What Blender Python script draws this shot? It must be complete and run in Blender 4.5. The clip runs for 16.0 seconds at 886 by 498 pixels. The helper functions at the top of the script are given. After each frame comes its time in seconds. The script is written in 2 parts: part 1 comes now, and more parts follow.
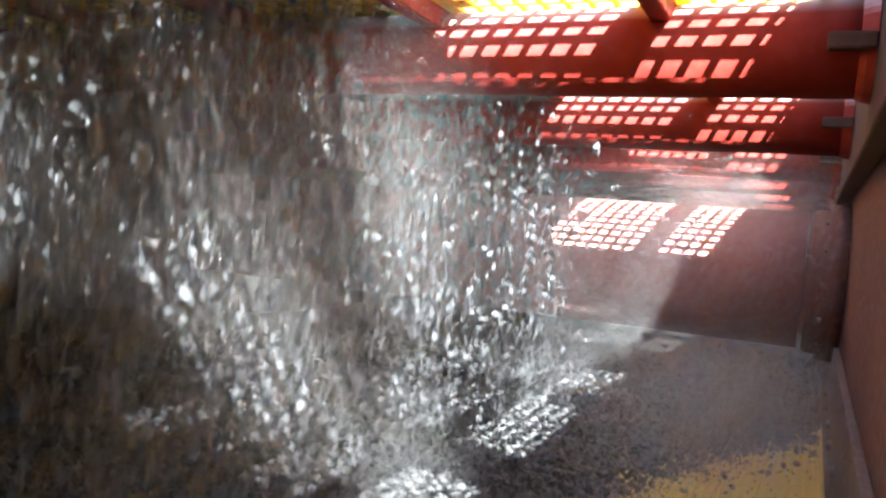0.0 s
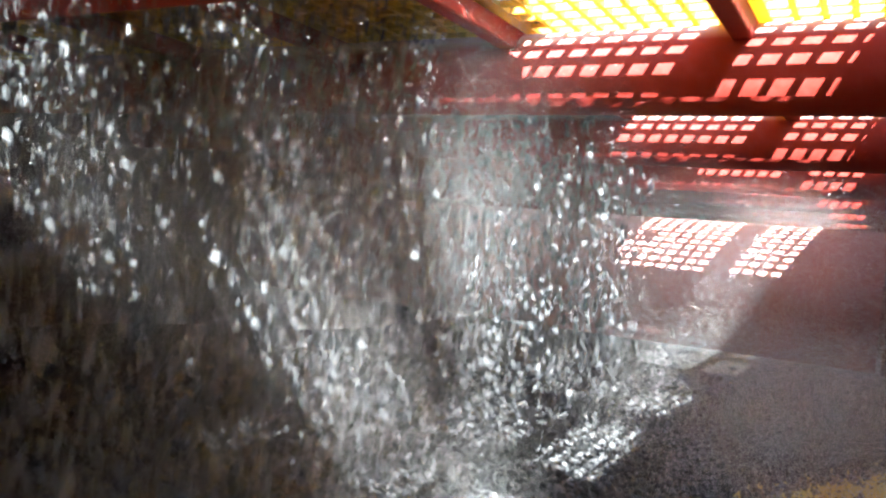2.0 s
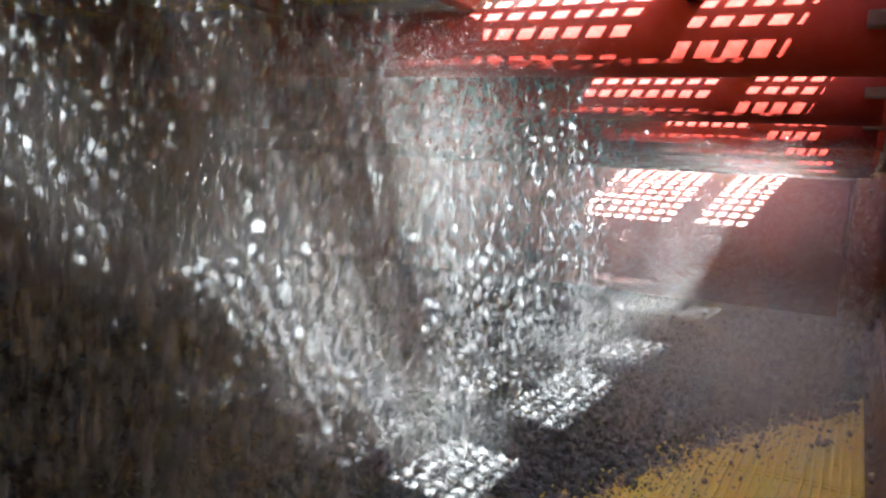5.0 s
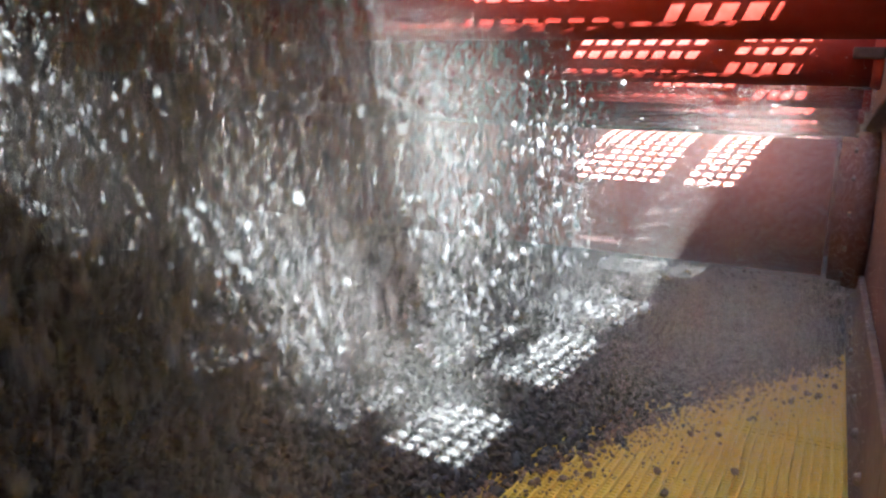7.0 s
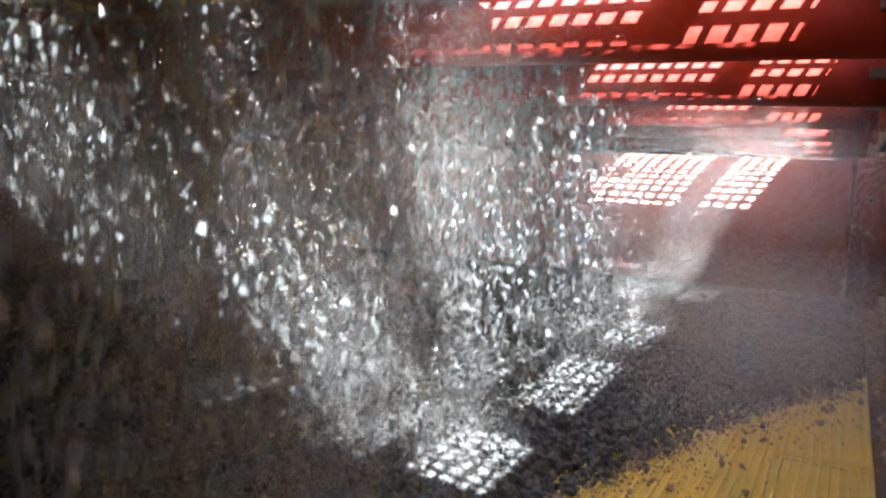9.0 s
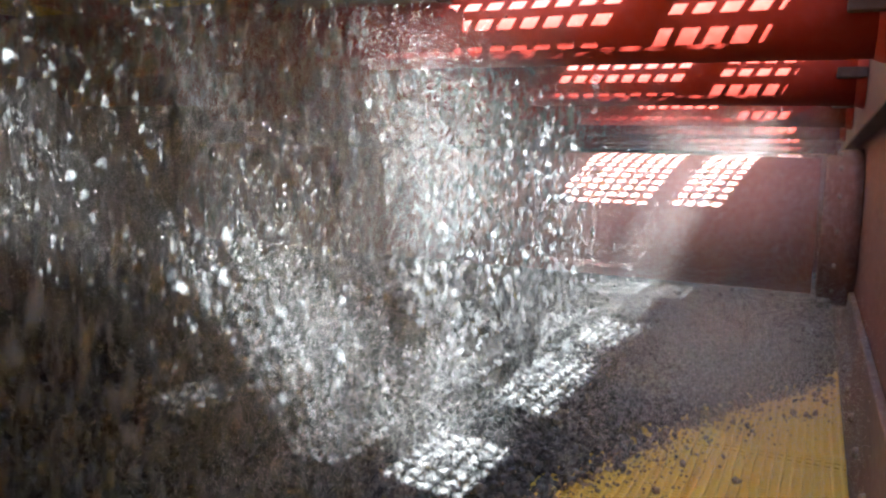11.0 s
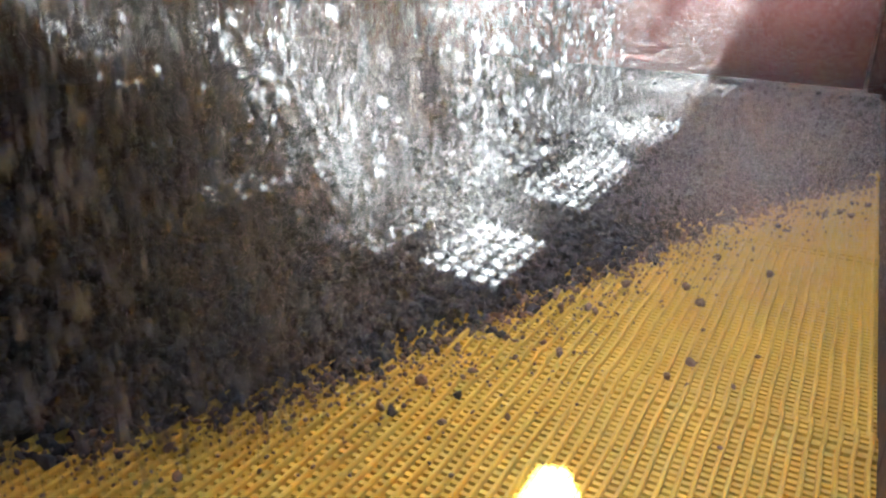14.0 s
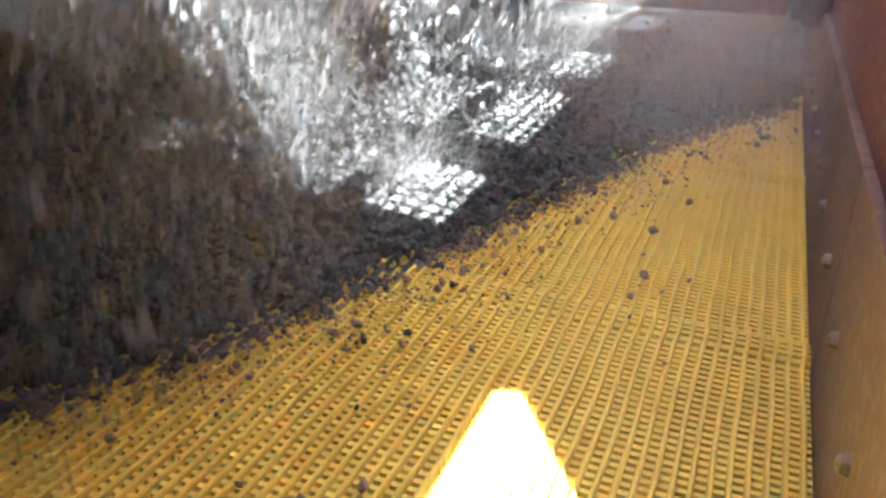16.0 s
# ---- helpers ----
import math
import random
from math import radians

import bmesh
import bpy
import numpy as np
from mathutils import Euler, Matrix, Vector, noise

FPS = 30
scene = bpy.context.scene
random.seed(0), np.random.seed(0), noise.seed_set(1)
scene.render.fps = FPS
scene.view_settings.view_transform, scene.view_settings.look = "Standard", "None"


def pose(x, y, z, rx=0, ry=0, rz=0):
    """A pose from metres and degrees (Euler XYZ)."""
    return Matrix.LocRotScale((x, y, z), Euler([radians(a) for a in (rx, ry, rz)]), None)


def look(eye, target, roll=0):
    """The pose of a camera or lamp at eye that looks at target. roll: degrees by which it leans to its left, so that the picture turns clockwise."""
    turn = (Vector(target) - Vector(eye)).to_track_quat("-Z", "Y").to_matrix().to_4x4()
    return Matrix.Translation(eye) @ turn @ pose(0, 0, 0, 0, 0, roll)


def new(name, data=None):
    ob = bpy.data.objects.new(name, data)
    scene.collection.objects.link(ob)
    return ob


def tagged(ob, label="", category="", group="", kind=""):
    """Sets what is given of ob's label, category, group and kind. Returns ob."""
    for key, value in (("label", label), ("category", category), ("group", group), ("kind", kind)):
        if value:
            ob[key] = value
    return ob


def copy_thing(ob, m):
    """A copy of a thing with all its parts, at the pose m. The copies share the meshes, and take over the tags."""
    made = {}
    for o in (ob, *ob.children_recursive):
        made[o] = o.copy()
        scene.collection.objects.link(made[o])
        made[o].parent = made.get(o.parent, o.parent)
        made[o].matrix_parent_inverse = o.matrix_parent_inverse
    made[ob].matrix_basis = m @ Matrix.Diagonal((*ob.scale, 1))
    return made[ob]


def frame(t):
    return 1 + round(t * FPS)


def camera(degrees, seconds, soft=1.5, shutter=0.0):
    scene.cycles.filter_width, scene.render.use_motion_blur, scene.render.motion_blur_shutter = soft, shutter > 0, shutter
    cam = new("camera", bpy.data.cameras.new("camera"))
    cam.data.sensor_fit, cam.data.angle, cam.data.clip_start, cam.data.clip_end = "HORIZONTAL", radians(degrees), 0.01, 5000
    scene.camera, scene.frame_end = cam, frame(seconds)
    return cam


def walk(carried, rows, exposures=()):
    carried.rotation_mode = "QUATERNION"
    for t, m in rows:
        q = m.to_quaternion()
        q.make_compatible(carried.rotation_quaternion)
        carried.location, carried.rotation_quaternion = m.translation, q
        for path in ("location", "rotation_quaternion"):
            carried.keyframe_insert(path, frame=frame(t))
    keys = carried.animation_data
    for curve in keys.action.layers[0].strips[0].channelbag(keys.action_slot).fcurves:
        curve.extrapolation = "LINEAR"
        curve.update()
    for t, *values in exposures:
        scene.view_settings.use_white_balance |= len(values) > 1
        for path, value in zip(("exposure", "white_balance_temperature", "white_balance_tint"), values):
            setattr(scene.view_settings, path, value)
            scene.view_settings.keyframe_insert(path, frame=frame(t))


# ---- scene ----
cam = camera(58.5, 16.0, soft=2.4, shutter=0.38)
PATH = [
    (0, (0.020, 0.024, -0.017), (-0.826, 1.834, -0.101), 4.7),
    (0.5, (0.011, 0.019, -0.013), (-0.812, 1.840, -0.091), 4.8),
    (1, (0.009, 0.010, -0.011), (-0.820, 1.828, -0.084), 4.7),
    (1.5, (0.001, 0.005, -0.005), (-0.927, 1.776, -0.066), 4.5),
    (2, (-0.003, 0.012, -0.016), (-0.977, 1.758, -0.067), 4.9),
    (2.5, (0.011, 0.012, -0.013), (-0.955, 1.763, -0.021), 4.7),
    (3, (0.014, 0.011, -0.014), (-0.984, 1.743, -0.062), 4.7),
    (3.5, (0.019, 0.003, -0.007), (-0.898, 1.777, -0.115), 2.3),
    (4, (0.026, 0.006, 0.004), (-0.903, 1.771, -0.146), 2.9),
    (6.5, (0.025, -0.007, 0.011), (-0.867, 1.767, -0.231), 4.2),
    (7, (0.015, -0.007, 0.015), (-0.859, 1.770, -0.261), 3.3),
    (7.5, (0.006, -0.006, 0.016), (-0.919, 1.746, -0.257), 2.2),
    (8, (0.005, -0.013, 0.014), (-0.918, 1.746, -0.217), 2.9),
    (8.5, (0.003, -0.013, 0.010), (-0.911, 1.753, -0.205), 2.9),
    (11, (-0.001, -0.003, 0.018), (-0.848, 1.797, -0.193), 2.0),
    (11.5, (0.000, -0.002, 0.008), (-0.830, 1.800, -0.240), 2.1),
    (12, (-0.003, -0.010, 0.005), (-0.847, 1.785, -0.256), 1.5),
    (12.5, (-0.014, -0.000, 0.005), (-0.784, 1.776, -0.497), 1.4),
    (13, (-0.007, 0.004, 0.005), (-0.797, 1.715, -0.665), 1.3),
    (13.5, (-0.008, 0.004, 0.001), (-0.813, 1.698, -0.694), 1.8),
    (14, (-0.016, -0.004, -0.000), (-0.864, 1.667, -0.697), 2.0),
    (14.5, (-0.011, -0.010, 0.005), (-0.839, 1.637, -0.771), 2.0),
    (15, (-0.027, -0.014, -0.003), (-0.843, 1.608, -0.842), 3.0),
    (15.5, (-0.027, -0.006, -0.007), (-0.807, 1.633, -0.848), 3.5),
    (16, (-0.024, -0.015, -0.014), (-0.703, 1.679, -0.832), 1.1),
]
walk(cam, [(t, look(eye, target, roll)) for t, eye, target, roll in PATH],
     exposures=[(0.0, 4.2, 5750, 2), (4.2, 4.2, 5750, 2), (6.4, 4.32, 5750, 2), (12.2, 4.32, 5750, 2), (13.2, 4.9, 5750, 2), (16.0, 4.9, 5750, 2)])

# ---- light ----
SUN_WAY = Vector((-0.585, 1.30, -1.0)).normalized()
world = bpy.data.worlds.new("sky")
scene.world = world
world.use_nodes = True
sky = world.node_tree.nodes.new("ShaderNodeTexSky")
sky.sky_type, sky.sun_disc = "NISHITA", False
sky.sun_elevation = math.asin(-SUN_WAY.z)
sky.sun_rotation = math.atan2(-SUN_WAY.x, -SUN_WAY.y)
world.node_tree.nodes["Background"].inputs["Strength"].default_value = 0.11
world.node_tree.links.new(sky.outputs[0], world.node_tree.nodes["Background"].inputs["Color"])
sun = new("sun", bpy.data.lights.new("sun", "SUN"))
sun.data.energy, sun.data.angle, sun.data.color = 5.0, radians(0.5), (1.0, 0.98, 0.95)
sun.matrix_world = look((0, 0, 5), Vector((0, 0, 5)) + SUN_WAY)

# ---- plan ----
DECK = -0.528          # top of the ribs of the lower deck
WALL = 0.099          # inner face of the side plate
UP = 0.2805             # underside of the upper deck over the tube at TUBE_Y
BACK, FRONT, LEFT = 4.76, -0.75, -2.05
TUBE_Y, TUBE_STEP, TUBE_Z, TUBE_R, TUBE_DROP = 1.09, 0.61, 0.221, 0.0585, 0.006
EX_Y, EX_Z, EX_R = 2.34, -0.110, 0.181
JOINT = 0.965          # a joint of the lower panels
PLATE_Y = -0.005        # end of the unseen plate added to stop sun on the upper deck
TOE = [(-1.3, 0.1), (-0.728, 0.464), (-0.594, 0.68), (-0.477, 0.97), (-0.344, 1.408), (-0.192, 1.895), (0.04, 2.34), (0.3, 2.75), (0.9, 3.4)]


# ---- materials ----
def mat(name, rough=0.6, metal=0.0):
    m = bpy.data.materials.new(name)
    m.use_nodes = True
    b = m.node_tree.nodes["Principled BSDF"]
    b.inputs["Roughness"].default_value, b.inputs["Metallic"].default_value = rough, metal
    return m, m.node_tree.nodes, m.node_tree.links, b


def ramp(nodes, links, fac, stops):
    r = nodes.new("ShaderNodeValToRGB")
    while len(r.color_ramp.elements) < len(stops):
        r.color_ramp.elements.new(0.5)
    for e, (p, c) in zip(r.color_ramp.elements, stops):
        e.position, e.color = p, (*c, 1)
    links.new(fac, r.inputs[0])
    return r.outputs[0]


def noise_tex(nodes, links, scale, detail=4.0, coords="Object", stretch=(1, 1, 1)):
    n, c, mp = nodes.new("ShaderNodeTexNoise"), nodes.new("ShaderNodeTexCoord"), nodes.new("ShaderNodeMapping")
    n.inputs["Scale"].default_value, n.inputs["Detail"].default_value = scale, detail
    mp.inputs["Scale"].default_value = stretch
    links.new(c.outputs[coords], mp.inputs[0])
    links.new(mp.outputs[0], n.inputs["Vector"])
    return n.outputs["Fac"]


def mixed(nodes, links, fac, a, b, mode="MIX"):
    x = nodes.new("ShaderNodeMix")
    x.data_type, x.blend_type = "RGBA", mode
    for value, socket in ((fac, x.inputs[0]), (a, x.inputs[6]), (b, x.inputs[7])):
        if isinstance(value, (int, float)):
            socket.default_value = value
        elif isinstance(value, tuple):
            socket.default_value = (*value, 1)
        else:
            links.new(value, socket)
    return x.outputs[2]


def bumped(nodes, links, b, height, strength, distance):
    u = nodes.new("ShaderNodeBump")
    u.inputs["Strength"].default_value, u.inputs["Distance"].default_value = strength, distance
    links.new(height, u.inputs["Height"])
    links.new(u.outputs[0], b.inputs["Normal"])


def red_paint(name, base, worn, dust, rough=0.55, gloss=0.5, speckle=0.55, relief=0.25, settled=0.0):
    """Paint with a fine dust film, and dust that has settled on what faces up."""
    m, n, l, b = mat(name, rough)
    b.inputs["Specular IOR Level"].default_value = gloss
    big, fine = noise_tex(n, l, 5.0, 6.0), noise_tex(n, l, 60.0, 4.0)
    col = ramp(n, l, big, [(0.35, base), (0.65, worn)])
    col = mixed(n, l, ramp(n, l, fine, [(0.45, (0, 0, 0)), (0.75, (speckle,) * 3)]), col, dust)
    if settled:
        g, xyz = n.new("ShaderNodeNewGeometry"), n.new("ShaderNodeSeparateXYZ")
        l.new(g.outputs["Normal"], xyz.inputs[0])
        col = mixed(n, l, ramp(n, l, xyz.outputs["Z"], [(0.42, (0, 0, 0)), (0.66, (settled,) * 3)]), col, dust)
    l.new(col, b.inputs["Base Color"])
    if relief:
        bumped(n, l, b, fine, relief, 0.002)
    return m


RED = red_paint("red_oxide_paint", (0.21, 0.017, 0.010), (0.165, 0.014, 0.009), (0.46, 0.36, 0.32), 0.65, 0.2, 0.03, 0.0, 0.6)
RED_DUSTY = red_paint("dust_coated_red_paint", (0.32, 0.13, 0.11), (0.25, 0.105, 0.09), (0.36, 0.26, 0.235), 0.7, 0.25)
# Red plate with the shade of the upper wall put into its colour.
RED_SHADED = red_paint("shade_darkened_red_plate", (0.055, 0.026, 0.022), (0.042, 0.021, 0.018), (0.085, 0.06, 0.055), 0.85, 0.15)
LINER = red_paint("mauve_dust_on_red_plate", (0.125, 0.088, 0.084), (0.098, 0.068, 0.064), (0.18, 0.15, 0.145), 0.85, 0.15)
RED_WALL = red_paint("dusty_red_plate", (0.125, 0.056, 0.050), (0.095, 0.043, 0.038), (0.19, 0.135, 0.125), 0.85, 0.15)


def rubbery_yellow(name, a, c, glow):
    m, n, l, b = mat(name, 0.5)
    big, fine = noise_tex(n, l, 7.0, 5.0), noise_tex(n, l, 90.0, 3.0)
    col = ramp(n, l, big, [(0.3, a), (0.7, c)])
    col = mixed(n, l, ramp(n, l, fine, [(0.5, (0, 0, 0)), (0.8, (0.5, 0.5, 0.5))]), col, (0.40, 0.29, 0.09))
    l.new(col, b.inputs["Base Color"])
    bumped(n, l, b, fine, 0.2, 0.001)
    if glow:
        t, x = n.new("ShaderNodeBsdfTranslucent"), n.new("ShaderNodeMixShader")
        l.new(col, t.inputs[0])
        x.inputs[0].default_value = glow
        l.new(b.outputs[0], x.inputs[1])
        l.new(t.outputs[0], x.inputs[2])
        l.new(x.outputs[0], n["Material Output"].inputs["Surface"])
    return m


YELLOW = rubbery_yellow("yellow_polyurethane", (0.77, 0.575, 0.10), (0.71, 0.505, 0.082), 0.0)
YELLOW_THIN = rubbery_yellow("sunlit_yellow_polyurethane", (0.80, 0.52, 0.06), (0.74, 0.46, 0.05), 0.45)


def stone_mat(name, lo, hi):
    m, n, l, b = mat(name, 0.75)
    g = n.new("ShaderNodeNewGeometry")
    fine = noise_tex(n, l, 140.0, 4.0)
    col = ramp(n, l, g.outputs["Random Per Island"], [(0.0, lo), (1.0, hi)])
    col = mixed(n, l, 0.45, col, ramp(n, l, fine, [(0.3, lo), (0.75, hi)]))
    l.new(col, b.inputs["Base Color"])
    bumped(n, l, b, fine, 0.4, 0.002)
    return m


STONE = stone_mat("grey_crushed_stone", (0.033, 0.0328, 0.0325), (0.19, 0.19, 0.19))
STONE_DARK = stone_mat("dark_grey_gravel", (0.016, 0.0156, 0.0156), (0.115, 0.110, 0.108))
STONE_BROWN = stone_mat("brown_grey_chips", (0.14, 0.095, 0.065), (0.34, 0.25, 0.19))


def plain(name, a, c, scale=20.0, rough=0.8, metal=0.0):
    m, n, l, b = mat(name, rough, metal)
    f = noise_tex(n, l, scale, 5.0)
    l.new(ramp(n, l, f, [(0.3, a), (0.7, c)]), b.inputs["Base Color"])
    bumped(n, l, b, f, 0.3, 0.003)
    return m


RUBBER = plain("black_rubber", (0.03, 0.03, 0.03), (0.06, 0.055, 0.05), 60.0)
GRIME = plain("dark_dusty_steel", (0.03, 0.024, 0.021), (0.07, 0.056, 0.05), 6.0)
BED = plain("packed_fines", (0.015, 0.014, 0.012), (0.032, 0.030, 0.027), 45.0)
DUST = plain("pale_stone_dust", (0.62, 0.59, 0.57), (0.72, 0.69, 0.67), 10.0, 1.0)
BOLT = plain("dusty_bolt_steel", (0.09, 0.07, 0.06), (0.2, 0.16, 0.14), 90.0, 0.6, 0.3)


# ---- mesh helpers ----
def part(name, bm, material, parent=None, label="", smooth=False):
    me = bpy.data.meshes.new(name)
    bm.to_mesh(me)
    bm.free()
    me.materials.append(material)
    if smooth:
        me.polygons.foreach_set("use_smooth", [True] * len(me.polygons))
    ob = new(name, me)
    ob.parent = parent
    if label:
        tagged(ob, label)
    return ob


def arrays(name, verts, faces, material, parent=None, label=""):
    me = bpy.data.meshes.new(name)
    me.from_pydata(verts.tolist() if hasattr(verts, "tolist") else verts, [], faces.tolist() if hasattr(faces, "tolist") else faces)
    me.materials.append(material)
    ob = new(name, me)
    ob.parent = parent
    if label:
        tagged(ob, label)
    return ob


def box(bm, x0, x1, y0, y1, z0, z1, bevel=0.0):
    got = bmesh.ops.create_cube(bm, size=1.0, matrix=Matrix.LocRotScale(((x0 + x1) / 2, (y0 + y1) / 2, (z0 + z1) / 2), None, (x1 - x0, y1 - y0, z1 - z0)))
    if bevel:
        edges = list({e for v in got["verts"] for e in v.link_edges})
        bmesh.ops.bevel(bm, geom=edges, offset=bevel, segments=2, affect="EDGES", profile=0.5)
    return bm


def bar(x0, x1, y0, y1, z0, z1, bevel=0.0):
    return box(bmesh.new(), x0, x1, y0, y1, z0, z1, bevel)


def lathe_x(profile, y, z, segments=64):
    """A turned body about an axis along x, from (x, radius) rows."""
    bm = bmesh.new()
    rings = []
    for x, r in profile:
        rings.append([bm.verts.new((x, y + r * math.cos(2 * math.pi * k / segments), z + r * math.sin(2 * math.pi * k / segments))) for k in range(segments)])
    for a, b in zip(rings, rings[1:]):
        for k in range(segments):
            bm.faces.new((a[k], a[(k + 1) % segments], b[(k + 1) % segments], b[k]))
    for ring in (rings[0], rings[-1]):
        bm.faces.new(ring)
    bmesh.ops.recalc_face_normals(bm, faces=bm.faces)
    return bm


def empty(name, place=(0, 0, 0)):
    ob = new(name)
    ob.location = place
    return ob


_g = (1 + 5 ** 0.5) / 2
ICO_V = np.array([(-1, _g, 0), (1, _g, 0), (-1, -_g, 0), (1, -_g, 0), (0, -1, _g), (0, 1, _g), (0, -1, -_g), (0, 1, -_g), (_g, 0, -1), (_g, 0, 1), (-_g, 0, -1), (-_g, 0, 1)]) / math.hypot(1, _g)
ICO_F = np.array([(0, 11, 5), (0, 5, 1), (0, 1, 7), (0, 7, 10), (0, 10, 11), (1, 5, 9), (5, 11, 4), (11, 10, 2), (10, 7, 6), (7, 1, 8), (3, 9, 4), (3, 4, 2), (3, 2, 6), (3, 6, 8), (3, 8, 9), (4, 9, 5), (2, 4, 11), (6, 2, 10), (8, 6, 7), (9, 8, 1)])


OCT_V = np.array([(1, 0, 0), (-1, 0, 0), (0, 1, 0), (0, -1, 0), (0, 0, 1), (0, 0, -1)], float)
OCT_F = np.array([(0, 2, 4), (2, 1, 4), (1, 3, 4), (3, 0, 4), (2, 0, 5), (1, 2, 5), (3, 1, 5), (0, 3, 5)])
CHIP_V = np.array([(1, 0, 0), (-0.5, 0.87, 0), (-0.5, -0.87, 0)], float)
CHIP_F = np.array([(0, 1, 2)])


def stones(rng, places, sizes, shape=(ICO_V, ICO_F)):
    """Angular crushed stones, each a jittered, flattened and turned block."""
    n, corners = len(places), len(shape[0])
    v = shape[0][None] * (1 + rng.uniform(-0.28, 0.28, (n, corners, 1)))
    v = v * rng.uniform(0.6, 1.25, (n, 1, 3))
    q = rng.normal(size=(n, 4))
    q /= np.linalg.norm(q, axis=1, keepdims=True)
    w, x, y, z = q.T
    r = np.stack([1 - 2 * (y * y + z * z), 2 * (x * y - z * w), 2 * (x * z + y * w), 2 * (x * y + z * w), 1 - 2 * (x * x + z * z), 2 * (y * z - x * w), 2 * (x * z - y * w), 2 * (y * z + x * w), 1 - 2 * (x * x + y * y)], -1).reshape(n, 3, 3)
    v = np.einsum("nij,nkj->nki", r, v) * (np.asarray(sizes)[:, None, None] / 2) + np.asarray(places)[:, None]
    f = shape[1][None] + corners * np.arange(n)[:, None, None]
    return v.reshape(-1, 3), f.reshape(-1, 3)


# ---- structure ----
def structure(ob, label, category):
    return tagged(ob, label, category, kind="structure")


def side_plate():
    """The side plate with an inspection opening through it."""
    bm = bmesh.new()
    y0, y1, z0, z1 = FRONT, BACK, -1.0, 0.480
    hole = [(-0.45, -0.2), (0.108, -0.2), (0.084, -0.149), (0.0096, 0.020), (-0.092, 0.087), (-0.45, 0.087)]
    for x in (WALL, WALL + 0.016):
        outer = [bm.verts.new((x, y, z)) for y, z in ((y0, z0), (y1, z0), (y1, z1), (y0, z1))]
        inner = [bm.verts.new((x, y, z)) for y, z in hole]
        edges = [bm.edges.new((ring[k], ring[(k + 1) % len(ring)])) for ring in (outer, inner) for k in range(len(ring))]
        bmesh.ops.triangle_fill(bm, edges=edges, use_beauty=True)
    bm.verts.ensure_lookup_table()
    h = 4 + len(hole)
    for start, count in ((0, 4), (4, len(hole))):
        for k in range(count):
            a, b = start + k, start + (k + 1) % count
            bm.faces.new((bm.verts[a], bm.verts[b], bm.verts[b + h], bm.verts[a + h]))
    bmesh.ops.recalc_face_normals(bm, faces=bm.faces)
    structure(part("wall_right", bm, RED_WALL), "dusty red-painted steel side plate of the screening machine", "wall")


side_plate()
structure(part("wall_left", bar(LEFT - 0.02, LEFT, FRONT, BACK, -1.0, 0.497), GRIME), "dark dusty steel side plate", "wall")
structure(part("wall_back", bar(LEFT, WALL, BACK, BACK + 0.02, -1.0, 0.497), RED_WALL), "dusty red steel end plate", "wall")
structure(part("wall_front", bar(LEFT, WALL, FRONT - 0.02, FRONT, -1.0, 0.497), GRIME), "dark steel end plate", "wall")
structure(part("floor", bar(LEFT, WALL, FRONT, BACK, -1.02, -1.0), GRIME), "dark dusty catch pan under the lower deck", "floor")


structure(part("wall_doubler", bar(0.064, WALL - 0.001, FRONT + 0.01, BACK - 0.01, 0.115, 0.39, 0.004), RED_SHADED), "red doubler plate along the upper side plate, coloured dark as in shade", "wall")


# Unseen wall, added to keep low sky light out of the opening.
structure(part("wall_sky_block", bar(0.70, 0.74, -3.0, 4.0, -1.0, 0.70), GRIME), "unseen dark wall added beside the machine to block sky light", "wall")


def tube_beam(y, z):
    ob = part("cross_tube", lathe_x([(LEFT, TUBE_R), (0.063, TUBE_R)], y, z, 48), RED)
    for p in ob.data.polygons:
        p.use_smooth = len(p.vertices) == 4
    part("gusset", bar(0.012, 0.0632, y - TUBE_R - 0.012, y - TUBE_R + 0.02, z - 0.014, z + 0.006, 0.003), RED_SHADED, ob, "dark steel gusset at the tube end")
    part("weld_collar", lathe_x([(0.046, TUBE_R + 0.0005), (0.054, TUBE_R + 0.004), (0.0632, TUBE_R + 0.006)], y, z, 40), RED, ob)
    return tagged(ob, "dark red painted steel cross tube under the upper deck", "beam", "cross tubes")


for k in range(-2, 6):
    tube_beam(TUBE_Y + k * TUBE_STEP, TUBE_Z - k * TUBE_DROP - (0.014 if k == -1 else 0.0))


def exciter():
    base = empty("exciter_tube", (0, 0, 0))
    tagged(base, "thick dusty red exciter tube bolted to the side plate", "machine part")
    body = part("tube", lathe_x([(LEFT, EX_R), (WALL - 0.1, EX_R)], EX_Y, EX_Z, 96), RED_DUSTY, base)
    for p in body.data.polygons:
        p.use_smooth = len(p.vertices) == 4
    fl = part("flange", lathe_x([(WALL - 0.088, EX_R + 0.0005), (WALL - 0.085, EX_R + 0.007), (WALL - 0.053, EX_R + 0.009), (WALL - 0.048, EX_R + 0.024), (WALL - 0.003, EX_R + 0.026)], EX_Y, EX_Z, 96), RED_WALL, base)
    for p in fl.data.polygons:
        p.use_smooth = len(p.vertices) == 4
    for k in range(14):
        a = 2 * math.pi * k / 14
        part("bolt", lathe_x([(WALL - 0.058, 0.004), (WALL - 0.056, 0.006), (WALL - 0.044, 0.007)], EX_Y + (EX_R + 0.0165) * math.cos(a), EX_Z + (EX_R + 0.0165) * math.sin(a), 8), BOLT, fl)


exciter()


# ---- lower deck ----
PW, LOW_L, RIBS, BARS = 0.305, 0.73, 18, 58


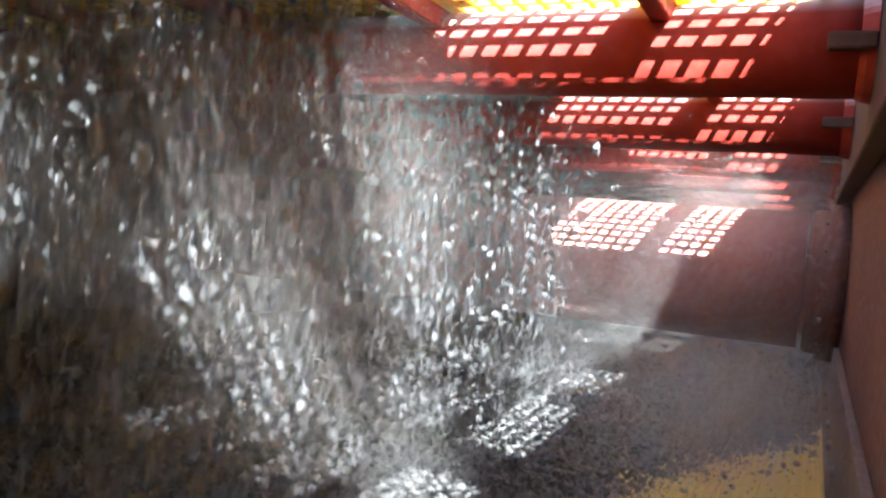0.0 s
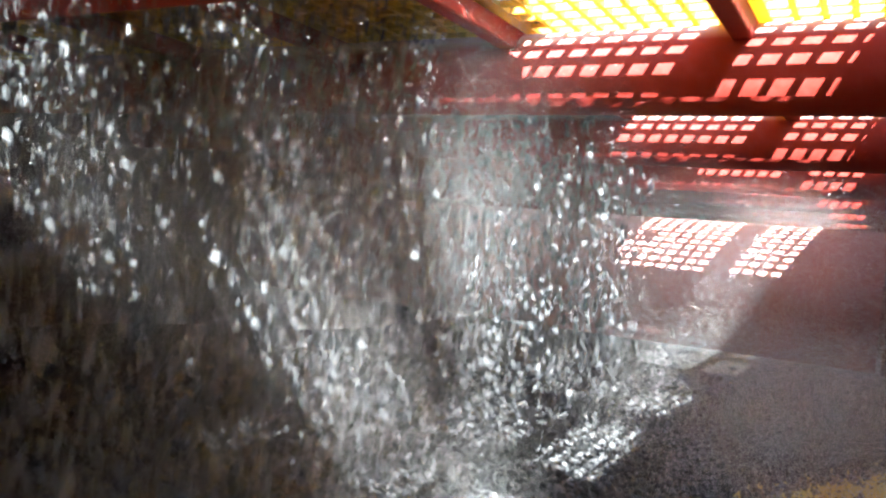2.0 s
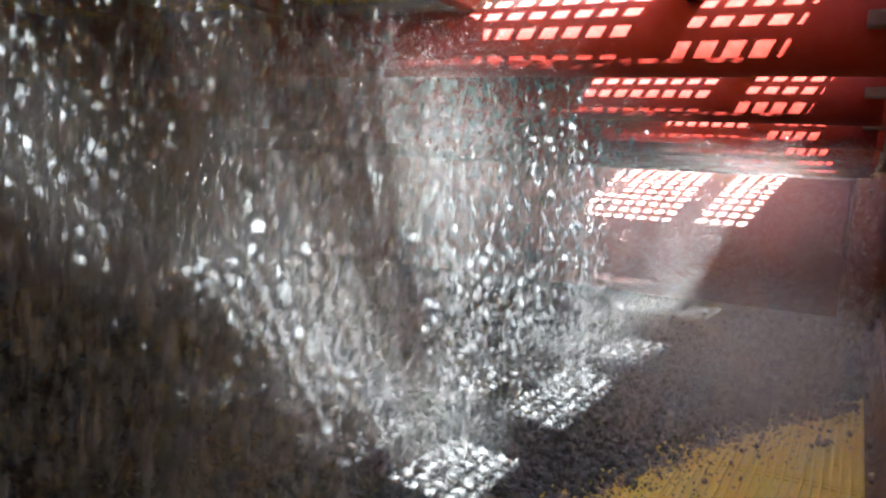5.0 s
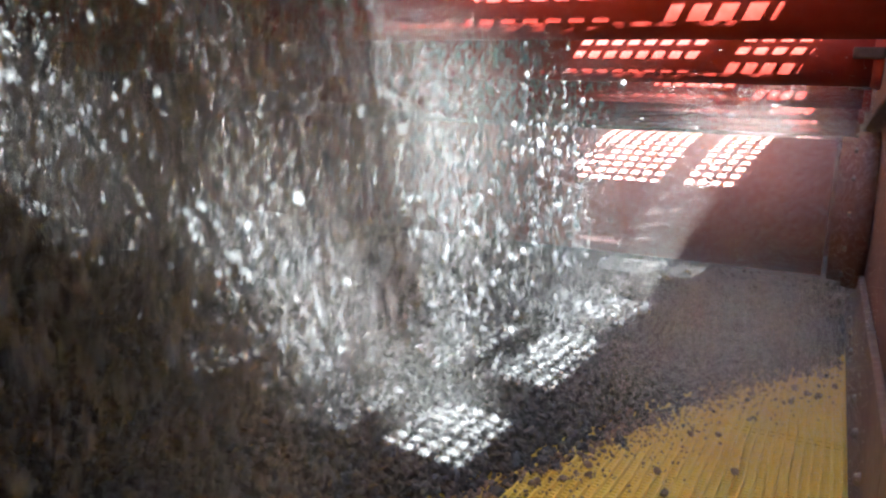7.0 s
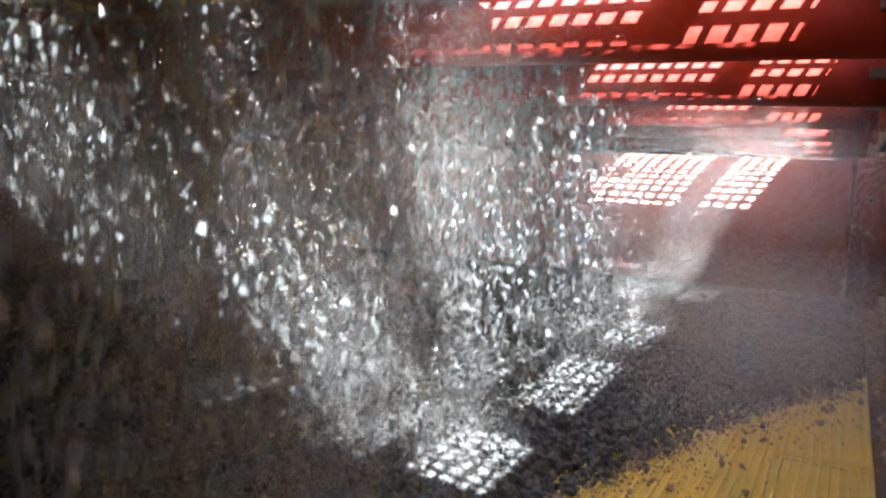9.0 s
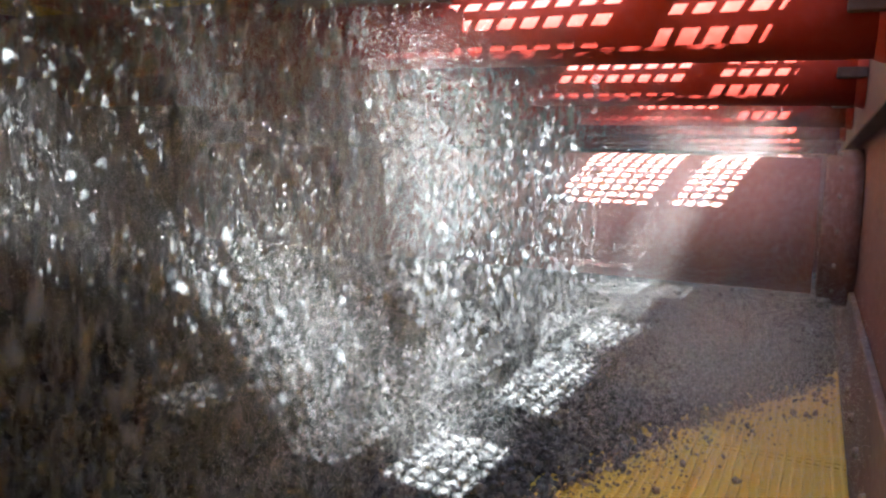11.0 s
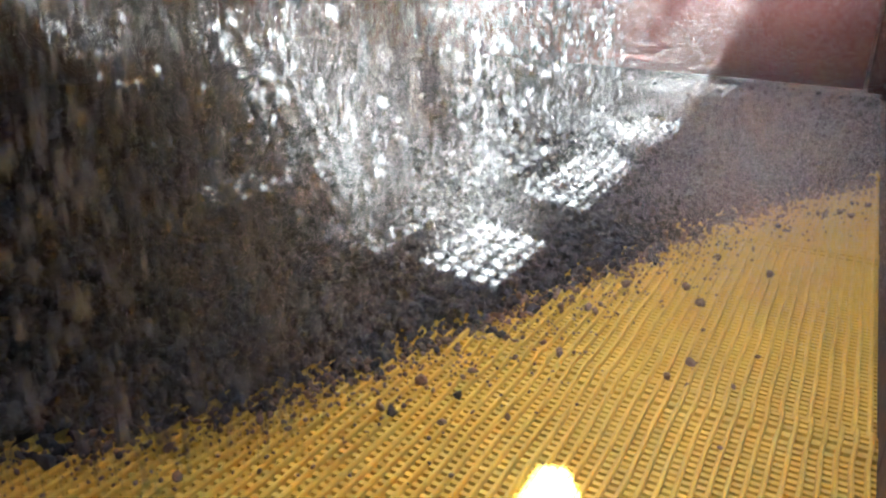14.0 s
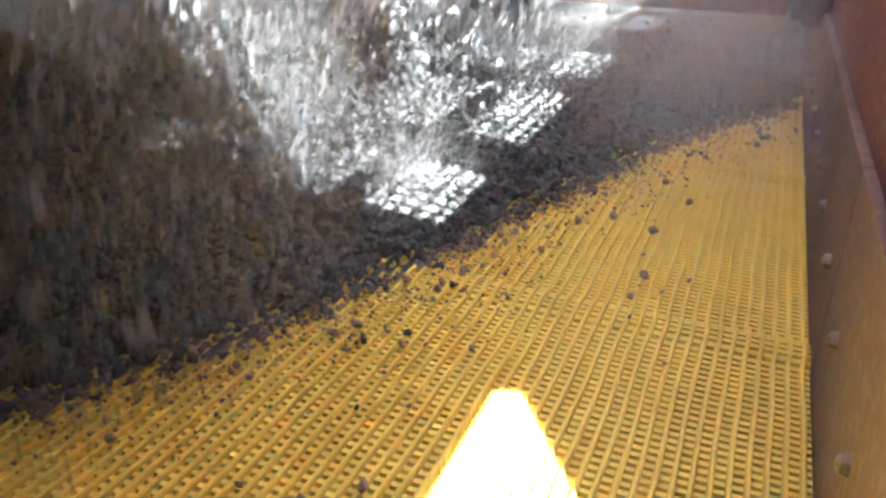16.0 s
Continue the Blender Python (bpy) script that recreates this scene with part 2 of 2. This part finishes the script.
def lower_panel():
    """One moulding: raised, slightly wavy ribs along the flow, sunken cross bars, open slots, a raised lip at the far joint."""
    base = empty("screen_panel")
    tagged(base, "yellow polyurethane screen panel with raised ribs and slots", "screen panel", "lower deck panels")
    pitch, step, sunk, deep = PW / RIBS, LOW_L / BARS, -0.0068, -0.028
    profile = ((-0.0030, -0.0024), (-0.0014, 0.0), (0.0014, 0.0), (0.0030, -0.0024))
    ys = [0.0005]
    for j in range(BARS):
        y = (j + 0.5) * step
        ys += [y - 0.0033, y + 0.0033]
    ys.append(LOW_L - 0.014)
    verts, faces, at = [], [], {}

    def bent(x, y, z):
        u = y / LOW_L
        sway = 0.0006 * math.sin(5 * u + 40 * x) + 0.0008 * math.sin(19 * u + 23 * x) + 0.0028 / (1 + math.exp(-(y - LOW_L + 0.05) / 0.005))
        lift = 0.009 / (1 + math.exp(-(y - LOW_L + 0.046) / 0.005))
        return (x + sway, y, z + lift)

    def v(x, y, z):
        key = (round(x, 5), round(y, 5), round(z, 5))
        if key not in at:
            at[key] = len(verts)
            verts.append(bent(x, y, z))
        return at[key]

    def quad(a, b, c, d):
        faces.append((v(*a), v(*b), v(*c), v(*d)))

    for i in range(RIBS):
        x = -PW + (i + 0.5) * pitch
        for j in range(len(ys) - 1):
            y0, y1 = ys[j], ys[j + 1]
            slot = j % 2 == 0
            for (xa, za), (xb, zb) in zip(profile, profile[1:]):
                quad((x + xa, y0, za), (x + xb, y0, zb), (x + xb, y1, zb), (x + xa, y1, za))
            foot = deep if slot else sunk
            for side, z in ((-0.0030, -0.0024), (0.0030, -0.0024)):
                quad((x + side, y0, z), (x + side, y1, z), (x + side, y1, foot), (x + side, y0, foot))
            if not slot:
                xa, xb = x + 0.0030, x + pitch - 0.0030
                quad((xa, y0, sunk), (xb, y0, sunk), (xb, y1, sunk), (xa, y1, sunk))
                quad((xa, y0, sunk), (xa, y0, deep), (xb, y0, deep), (xb, y0, sunk))
                quad((xa, y1, sunk), (xb, y1, sunk), (xb, y1, deep), (xa, y1, deep))
    bm = bmesh.new()
    grid = bpy.data.meshes.new("grid")
    grid.from_pydata(verts, [], faces)
    bm.from_mesh(grid)
    bpy.data.meshes.remove(grid)
    bmesh.ops.recalc_face_normals(bm, faces=bm.faces)
    part("moulded_grid", bm, YELLOW, base)
    part("edge_lip", bar(-PW, 0, LOW_L - 0.016, LOW_L - 0.001, -0.022, -0.008, 0.002), YELLOW, base)
    return base


panel = lower_panel()
first = True
for i in range(4):
    for j in range(-2, 3):
        m = Matrix.Translation((WALL - 0.012 - i * PW, JOINT + j * LOW_L, DECK))
        if first:
            panel.matrix_basis, first = m, False
        else:
            copy_thing(panel, m)

for j in range(-2, 6):
    ob = part("deck_rail", bar(LEFT, WALL, JOINT + j * LOW_L - 0.025, JOINT + j * LOW_L + 0.025, DECK - 0.09, DECK - 0.024), GRIME)
    tagged(ob, "dark steel cross rail under the lower screen panels", "beam", "deck rails")

seal = part("rubber_seal", bar(WALL - 0.012, WALL, FRONT, BACK, DECK - 0.02, DECK + 0.006, 0.002), RUBBER)
tagged(seal, "thin black rubber seal along the deck edge", "seal")


def liner(y0, y1):
    base = part("side_liner", bar(WALL - 0.014, WALL - 0.001, y0 + 0.002, y1 - 0.002, DECK + 0.008, -0.262, 0.003), LINER)
    tagged(base, "dusty red bolted liner plate on the side plate", "liner plate", "liner plates")
    for k in range(-6, 22):
        y = 0.548 + 0.2 * k
        if y0 + 0.02 < y < y1 - 0.02:
            part("bolt", lathe_x([(WALL - 0.024, 0.004), (WALL - 0.021, 0.008), (WALL - 0.014, 0.010)], y, DECK + 0.125, 10), BOLT, base)
    return base


for j in range(-2, 6):
    liner(0.87 + j * 0.61, 0.87 + (j + 1) * 0.61)


# ---- upper deck ----
CELL, GAP, PL = 0.033, 0.056, 0.61
UPW = 8 * CELL + GAP
UP_X = -0.213 - 8 * CELL - GAP / 2   # left edge of the panel beside the side-plate panel


def upper_panel(cols, rim):
    """A moulded plate with rows of square holes; rim: its plain border on the side plate's side."""
    base = empty("upper_panel")
    tagged(base, "sunlit yellow polyurethane screen panel with square holes", "screen panel", "upper deck panels")
    t, w, e, rows = 0.008, 0.0036, GAP / 2, 18
    xs, ys = [0.001], [0.001]
    for i in range(cols):
        xs += [e + i * CELL + w, e + (i + 1) * CELL - w]
    for j in range(rows):
        ys += [j * PL / rows + w, (j + 1) * PL / rows - w]
    xs.append(e + cols * CELL + rim - 0.001)
    ys.append(PL - 0.001)
    nx, ny = len(xs), len(ys)
    verts = [(x, y, z) for z in (0.0, t) for y in ys for x in xs]
    low = lambda i, j: j * nx + i
    top = lambda i, j: nx * ny + j * nx + i
    solid = lambda i, j: 0 <= i < nx - 1 and 0 <= j < ny - 1 and not (i % 2 and j % 2)
    faces = []
    for j in range(ny - 1):
        for i in range(nx - 1):
            if not solid(i, j):
                continue
            faces.append((top(i, j), top(i + 1, j), top(i + 1, j + 1), top(i, j + 1)))
            faces.append((low(i, j + 1), low(i + 1, j + 1), low(i + 1, j), low(i, j)))
            for di, dj, p, q in ((0, -1, (i, j), (i + 1, j)), (1, 0, (i + 1, j), (i + 1, j + 1)), (0, 1, (i + 1, j + 1), (i, j + 1)), (-1, 0, (i, j + 1), (i, j))):
                if not solid(i + di, j + dj):
                    faces.append((low(*p), low(*q), top(*q), top(*p)))
    arrays("moulded_grid", verts, faces, YELLOW_THIN, base)
    return base


for i in range(-4, 2):
    up = upper_panel(*((8, GAP / 2) if i < 1 else (7, 0.024))) if i in (-4, 1) else up
    placed = i not in (-4, 1)
    for j in range(-3, 6):
        y = TUBE_Y + j * TUBE_STEP
        if y + PL < PLATE_Y:
            continue
        m = pose(UP_X + i * UPW, y + (0.010 if i == 1 else 0.0), UP - j * TUBE_DROP, -math.degrees(TUBE_DROP / TUBE_STEP))
        if placed:
            copy_thing(up, m)
        else:
            up.matrix_basis, placed = m, True

# Unseen; added to cut the sunlight off before the first patch on the bed.
plate = part("sun_stop_plate", bar(LEFT, WALL, FRONT, PLATE_Y, UP + 0.045, UP + 0.06, 0.002), RED_WALL)
tagged(plate, "unseen red plate added at the head of the upper deck to block sun", "plate")

for i in range(-3, 2):
    x = UP_X + i * UPW
    if x < WALL:
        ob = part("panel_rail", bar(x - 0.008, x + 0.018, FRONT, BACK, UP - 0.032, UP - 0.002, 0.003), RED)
        tagged(ob, "red steel rail carrying the upper screen panels", "beam", "panel rails")


# ---- gravel ----
def toe_x(y):
    for (xa, ya), (xb, yb) in zip(TOE, TOE[1:]):
        if y <= yb:
            return xa + (xb - xa) * (y - ya) / (yb - ya)
    return TOE[-1][0]


def bed_height(x, y):
    d = max(0.0, toe_x(y) - x)
    return DECK - 0.006 + (0.085 if y < 2.2 else max(0.04, 0.085 - 0.06 * (y - 2.2))) * (1 - math.exp(-d / 0.16)) + 0.07 * min(1.0, max(0.0, d - 0.3) / 0.8) * min(1.0, max(0.0, 2.5 - y))


def gravel_bed():
    nx, ny = 90, 110
    verts, faces = [], []
    for j in range(ny + 1):
        y = FRONT + (BACK - FRONT) * j / ny
        for i in range(nx + 1):
            x = LEFT + (WALL - 0.015 - LEFT) * i / nx
            verts.append((x, y, bed_height(x, y) + 0.006 * noise.noise((x * 30, y * 30, 0)) - 0.004 - 0.03 * min(1.0, max(0.0, 0.07 - (toe_x(y) - x)) / 0.07)))
    for j in range(ny):
        for i in range(nx):
            a = j * (nx + 1) + i
            faces.append((a, a + 1, a + nx + 2, a + nx + 1))
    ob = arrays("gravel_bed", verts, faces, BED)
    return tagged(ob, "dark grey bed of crushed stone on the lower deck", "gravel", kind="stuff")


gravel_bed()


def bed_stones():
    rng = np.random.default_rng(11)
    places, sizes = [], []
    while len(places) < 15000:
        y = 0.15 + 3.6 * rng.random() ** 1.6
        d = rng.exponential(0.33) - 0.03
        x = toe_x(y) - d + rng.normal(0, 0.012)
        if x < LEFT + 0.05 or x > WALL - 0.03:
            continue
        s = 0.006 + 0.018 * rng.random() ** 1.6
        if d < 0.05 and rng.random() > (d + 0.05) * 10:
            continue
        places.append((x, y, bed_height(x, y) + 0.002 + rng.uniform(0, 0.006)))
        sizes.append(s)
    v, f = stones(rng, np.array(places), np.array(sizes))
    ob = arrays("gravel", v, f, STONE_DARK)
    tagged(ob, "dark grey crushed stone heaped on the lower deck", "gravel", kind="stuff")


bed_stones()


def bed_hopping():
    """Stones shaken up from the bed, in loose layers."""
    rng = np.random.default_rng(14)
    made = []
    for _ in range(3):
        n = 900
        y = rng.uniform(0.5, 2.3, n)
        x = np.array([toe_x(v) for v in y]) - rng.uniform(-0.03, 0.36, n)
        keep = x < WALL - 0.04
        x, y = x[keep], y[keep]
        z = np.array([bed_height(p, q) for p, q in zip(x, y)]) + 0.006 + 0.022 * rng.random(len(x)) ** 1.5
        v, f = stones(rng, np.stack([x, y, z], 1), rng.uniform(0.006, 0.015, len(x)))
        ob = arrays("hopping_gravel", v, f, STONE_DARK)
        tagged(ob, "dark grey crushed stone hopping on the shaken bed", "gravel", "hopping gravel", "stuff")
        made.append(ob)
    return made


HOPPING = bed_hopping()


def bed_fringe():
    """Small chips and crumbs strewn over the bare ribs in front of the bed."""
    rng = np.random.default_rng(12)
    n = 2600
    y = 0.3 + 2.1 * rng.random(n)
    d = rng.exponential(0.055, n)
    x = np.array([toe_x(v) for v in y]) + d
    keep = x < WALL - 0.02
    x, y, d = x[keep], y[keep], d[keep]
    size = rng.uniform(0.002, 0.009, len(x)) * np.where(d < 0.05, 1.1, 0.8)
    v, f = stones(rng, np.stack([x, y, DECK + size * 0.25], 1), size)
    ob = arrays("gravel_fringe", v, f, STONE_BROWN)
    tagged(ob, "brown-grey crumbs strewn over the yellow ribs", "gravel", kind="stuff")


bed_fringe()


def upper_load():
    """The feed lying on the upper deck, thick away from the side plate, thinning out beside it."""
    def edge_at(y):
        return -0.375 - 0.12 * min(1.0, max(0.0, y - 0.48) / 0.2)

    def bare(x, y):
        return -0.66 < x < -0.45 and 0.02 < y < 0.5

    nx, ny, verts, faces = 40, 90, [], []
    for j in range(ny + 1):
        y = FRONT + (BACK - FRONT) * j / ny
        for i in range(nx + 1):
            edge = edge_at(y)
            x = LEFT + (edge - LEFT) * i / nx
            verts.append((x + (0.06 * noise.noise((y * 9, 3, 0)) if i == nx else 0), y, UP + 0.012 + 0.09 * (1 - (i / nx) ** 4) + 0.02 * noise.noise((x * 12, y * 12, 5))))
    for j in range(ny):
        for i in range(nx):
            a = j * (nx + 1) + i
            if not bare(*verts[a][:2]):
                faces.append((a, a + 1, a + nx + 2, a + nx + 1))
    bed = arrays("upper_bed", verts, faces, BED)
    tagged(bed, "thick bed of crushed stone lying on the upper deck", "gravel", kind="stuff")
    rng = np.random.default_rng(3)
    n = 4000
    y = rng.uniform(FRONT, BACK, n)
    edge = np.array([edge_at(v) for v in y])
    x = edge + 0.03 - rng.exponential(0.3, n) + rng.normal(0, 0.035, n)
    keep = (x > LEFT) & ~np.array([bare(p, q) for p, q in zip(x, y)])
    x, y, edge = x[keep], y[keep], edge[keep]
    z = UP + 0.025 + 0.09 * (1 - ((x - LEFT) / (edge - LEFT)).clip(0, 1) ** 4)
    v, f = stones(rng, np.stack([x, y, z], 1), rng.uniform(0.025, 0.05, len(x)))
    ob = arrays("upper_gravel", v, f, STONE)
    tagged(ob, "coarse grey crushed stone lying on the upper deck", "gravel", kind="stuff")


upper_load()


# ---- loose chips on the lower deck ----
def loose_chips():
    rng = np.random.default_rng(21)
    made = []
    while len(made) < 150:
        y = rng.uniform(0.45, 2.3)
        d = min(rng.exponential(0.14), 0.6)
        x = toe_x(y) + d
        if x > WALL - 0.03:
            continue
        s = rng.uniform(0.006, 0.016)
        v, f = stones(rng, np.zeros((1, 3)), np.array([s]))
        ob = arrays("stone_chip", v, f, STONE_BROWN if rng.random() < 0.85 else STONE_DARK)
        tagged(ob, "small dusty brown-grey stone chip hopping on the yellow deck", "stone", "loose stone chips")
        made.append((ob, x, y, s))
    return made


CHIPS = loose_chips()


# ---- falling stone ----
FALL_TOP, FALL_END, FALL_SLAB = 0.10, -1.12, 0.26


def curtain(rng, n, y0, y1, spread):
    """Places in the falling curtain, which follows the edge of the bed below."""
    y = rng.uniform(y0, y1, n)
    far = ((y - 1.0) / 0.5).clip(0, 1)
    d = rng.gamma(2.0, (0.30 + 0.14 * ((y - 0.6) / 0.3).clip(0, 1) + 0.12 * far) * spread, n)
    d = np.where((y > 1.3) & (rng.random(n) < 0.03), d - 0.12, d)
    edge = np.array([-0.49 - 0.09 * min(1.0, max(0.0, v - 0.85) / 0.15) for v in y]) * (1 - far) + far * (-0.485 - 0.2 * (y - 1.73).clip(0, None))
    x = edge - d
    if y0 < 0.5:   # the stream under the bare patch of the upper deck
        x = rng.uniform(-0.86, -0.54, n)
    return np.stack([np.maximum(x, LEFT + 0.05), y, rng.uniform(0, FALL_SLAB, n)], 1)


def falling_clumps():
    """Sheets of stone that drop through the upper deck, one slab after another."""
    rng = np.random.default_rng(8)
    made = []
    for zone, (y0, y1, big, n, chips, least) in enumerate([(0.54, 0.85, 60, 400, 9000, 0.003), (0.85, 1.25, 110, 600, 9000, 0.003), (1.25, 1.8, 230, 340, 700, 0.006), (1.8, 2.4, 110, 420, 1500, 0.006), (2.4, 3.3, 60, 300, 800, 0.007), (0.38, 0.68, 90, 700, 7000, 0.003)]):
        for k in range(8):
            sets = []
            sets.append(stones(rng, curtain(rng, big, y0, y1, 0.22), 0.008 + 0.013 * rng.random(big) ** 1.8))
            sets.append(stones(rng, curtain(rng, n, y0, y1, 0.23), least + 0.006 * rng.random(n), (OCT_V, OCT_F)))
            sets.append(stones(rng, curtain(rng, chips, y0, y1, 0.19), rng.uniform(0.0012, 0.0028, chips), (CHIP_V, CHIP_F)))
            v = np.concatenate([p for p, _ in sets])
            steps = np.cumsum([0] + [len(p) for p, _ in sets[:-1]])
            f = [q for (_, part_faces), o in zip(sets, steps) for q in (part_faces + o).tolist()]
            ob = arrays("falling_stone", v, f, STONE)
            tagged(ob, "grey crushed stone falling from the upper deck", "falling stone", "falling stone", "stuff")
            made.append((ob, zone, k))
    return made


CLUMPS = falling_clumps()


# ---- dust ----
def dust_clouds():
    """Fine airborne dust as loose motes."""
    rng = np.random.default_rng(17)
    made = []
    for x0, x1, y0, y1, z0, z1, n, size in (
        (-0.8, -0.25, 0.7, 1.7, -0.45, 0.2, 45000, 0.0003),
        (-1.1, 0.06, 1.3, 2.6, -0.5, 0.1, 120000, 0.00042),
        (-1.3, 0.06, 2.3, 4.4, -0.5, 0.22, 90000, 0.0007),
        (-0.36, 0.085, 1.2, 2.3, -0.52, -0.2, 330000, 0.00048),
        (-0.4, 0.05, 1.8, 3.4, -0.08, 0.2, 220000, 0.00045),
        (-0.82, -0.42, 0.55, 1.2, -0.48, 0.12, 560000, 0.00033),
        (-1.1, -0.3, 0.45, 1.3, -0.1, 0.22, 150000, 0.00026),
        (-0.75, -0.4, 0.7, 1.05, 0.0, 0.23, 40000, 0.0003),
        (-1.15, -0.6, 0.4, 0.95, -0.15, 0.25, 280000, 0.0003),
        (-0.95, -0.32, 0.95, 1.75, -0.12, 0.21, 25000, 0.00031),
        (-0.6, 0.0, 1.35, 2.15, -0.42, 0.08, 230000, 0.00036),
    ):
        low, high = np.array((x0, y0, z0)), np.array((x1, y1, z1))
        p = low + (high - low) * (rng.beta(1.5, 1.5, (n, 3)) * 1.16 - 0.08)
        tri = rng.normal(size=(n, 3, 3)) * (size * rng.uniform(0.7, 1.3, (n, 1, 1)))
        me = bpy.data.meshes.new("dust_cloud")
        me.vertices.add(3 * n)
        me.vertices.foreach_set("co", (p[:, None] + tri).ravel())
        me.loops.add(3 * n)
        me.loops.foreach_set("vertex_index", np.arange(3 * n, dtype=np.int32))
        me.polygons.add(n)
        me.polygons.foreach_set("loop_start", np.arange(0, 3 * n, 3, dtype=np.int32))
        me.update(calc_edges=True)
        me.materials.append(DUST)
        ob = new("dust_cloud", me)
        tagged(ob, "pale grey stone dust hanging in the air", "dust", "dust clouds", "stuff")
        made.append(ob)
    return made


DUSTS = dust_clouds()


# ---- movement ----
def motions():
    rng = random.Random(4)
    for ob, zone, k in CLUMPS:
        cycle, last = 21, 480
        start = -((k * cycle) // 8 + zone * 3) % cycle - cycle
        rows = []

        def at(p):
            return pose((0.01 if zone in (0, 1, 5) else 0.03) * p, 0.0, FALL_TOP + (FALL_END - FALL_TOP) * p)

        def drop(u):
            return 0.45 * u + 0.55 * u * u

        f = start
        while f < last:
            for step in (0, 3, 10, 17, 20):
                if 0 < f + step < last:
                    rows.append((f + step, at(drop(step / 20))))
            for edge in (0, last):
                if f <= edge <= f + 20:
                    rows.append((edge, at(drop((edge - f) / 20))))
            f += cycle
        rows.sort(key=lambda r: r[0])
        if rows[0][0] != 0:
            rows.insert(0, (0, rows[0][1]))
        if rows[-1][0] != last:
            rows.append((last, rows[-1][1]))
        walk(ob, [(q / FPS, m) for q, m in rows])
    for n, ob in enumerate(DUSTS):
        swing = [math.sin(2 * math.pi * k * 0.1 / 0.37 + 1.9 * n) for k in range(161)]
        walk(ob, [(k * 0.1, pose(0.02 * w, 0.01 * w, 0.055 * w - 0.01)) for k, w in enumerate(swing)])
    for n, ob in enumerate(HOPPING):
        shake = [math.sin(2 * math.pi * k * 0.05 / 0.17 + 2.1 * n) for k in range(321)]
        walk(ob, [(k * 0.05, pose(0.003 * w, 0.002 * w, 0.008 * w)) for k, w in enumerate(shake)])
    for ob, x, y, s in CHIPS:
        rows, a, b, c = [], 0.0, 0.0, 0.0
        for k in range(33):
            a, b, c = a + rng.uniform(-35, 35), b + rng.uniform(-35, 35), c + rng.uniform(-35, 35)
            hop = s * 0.35 + (rng.random() ** 3) * 0.02
            rows.append((k * 0.5, pose(x + 0.012 * math.sin(k * 0.9 + x * 50), y + 0.03 * math.sin(k * 0.31 + y * 40), DECK + hop, a, b, c)))
        walk(ob, rows)


motions()
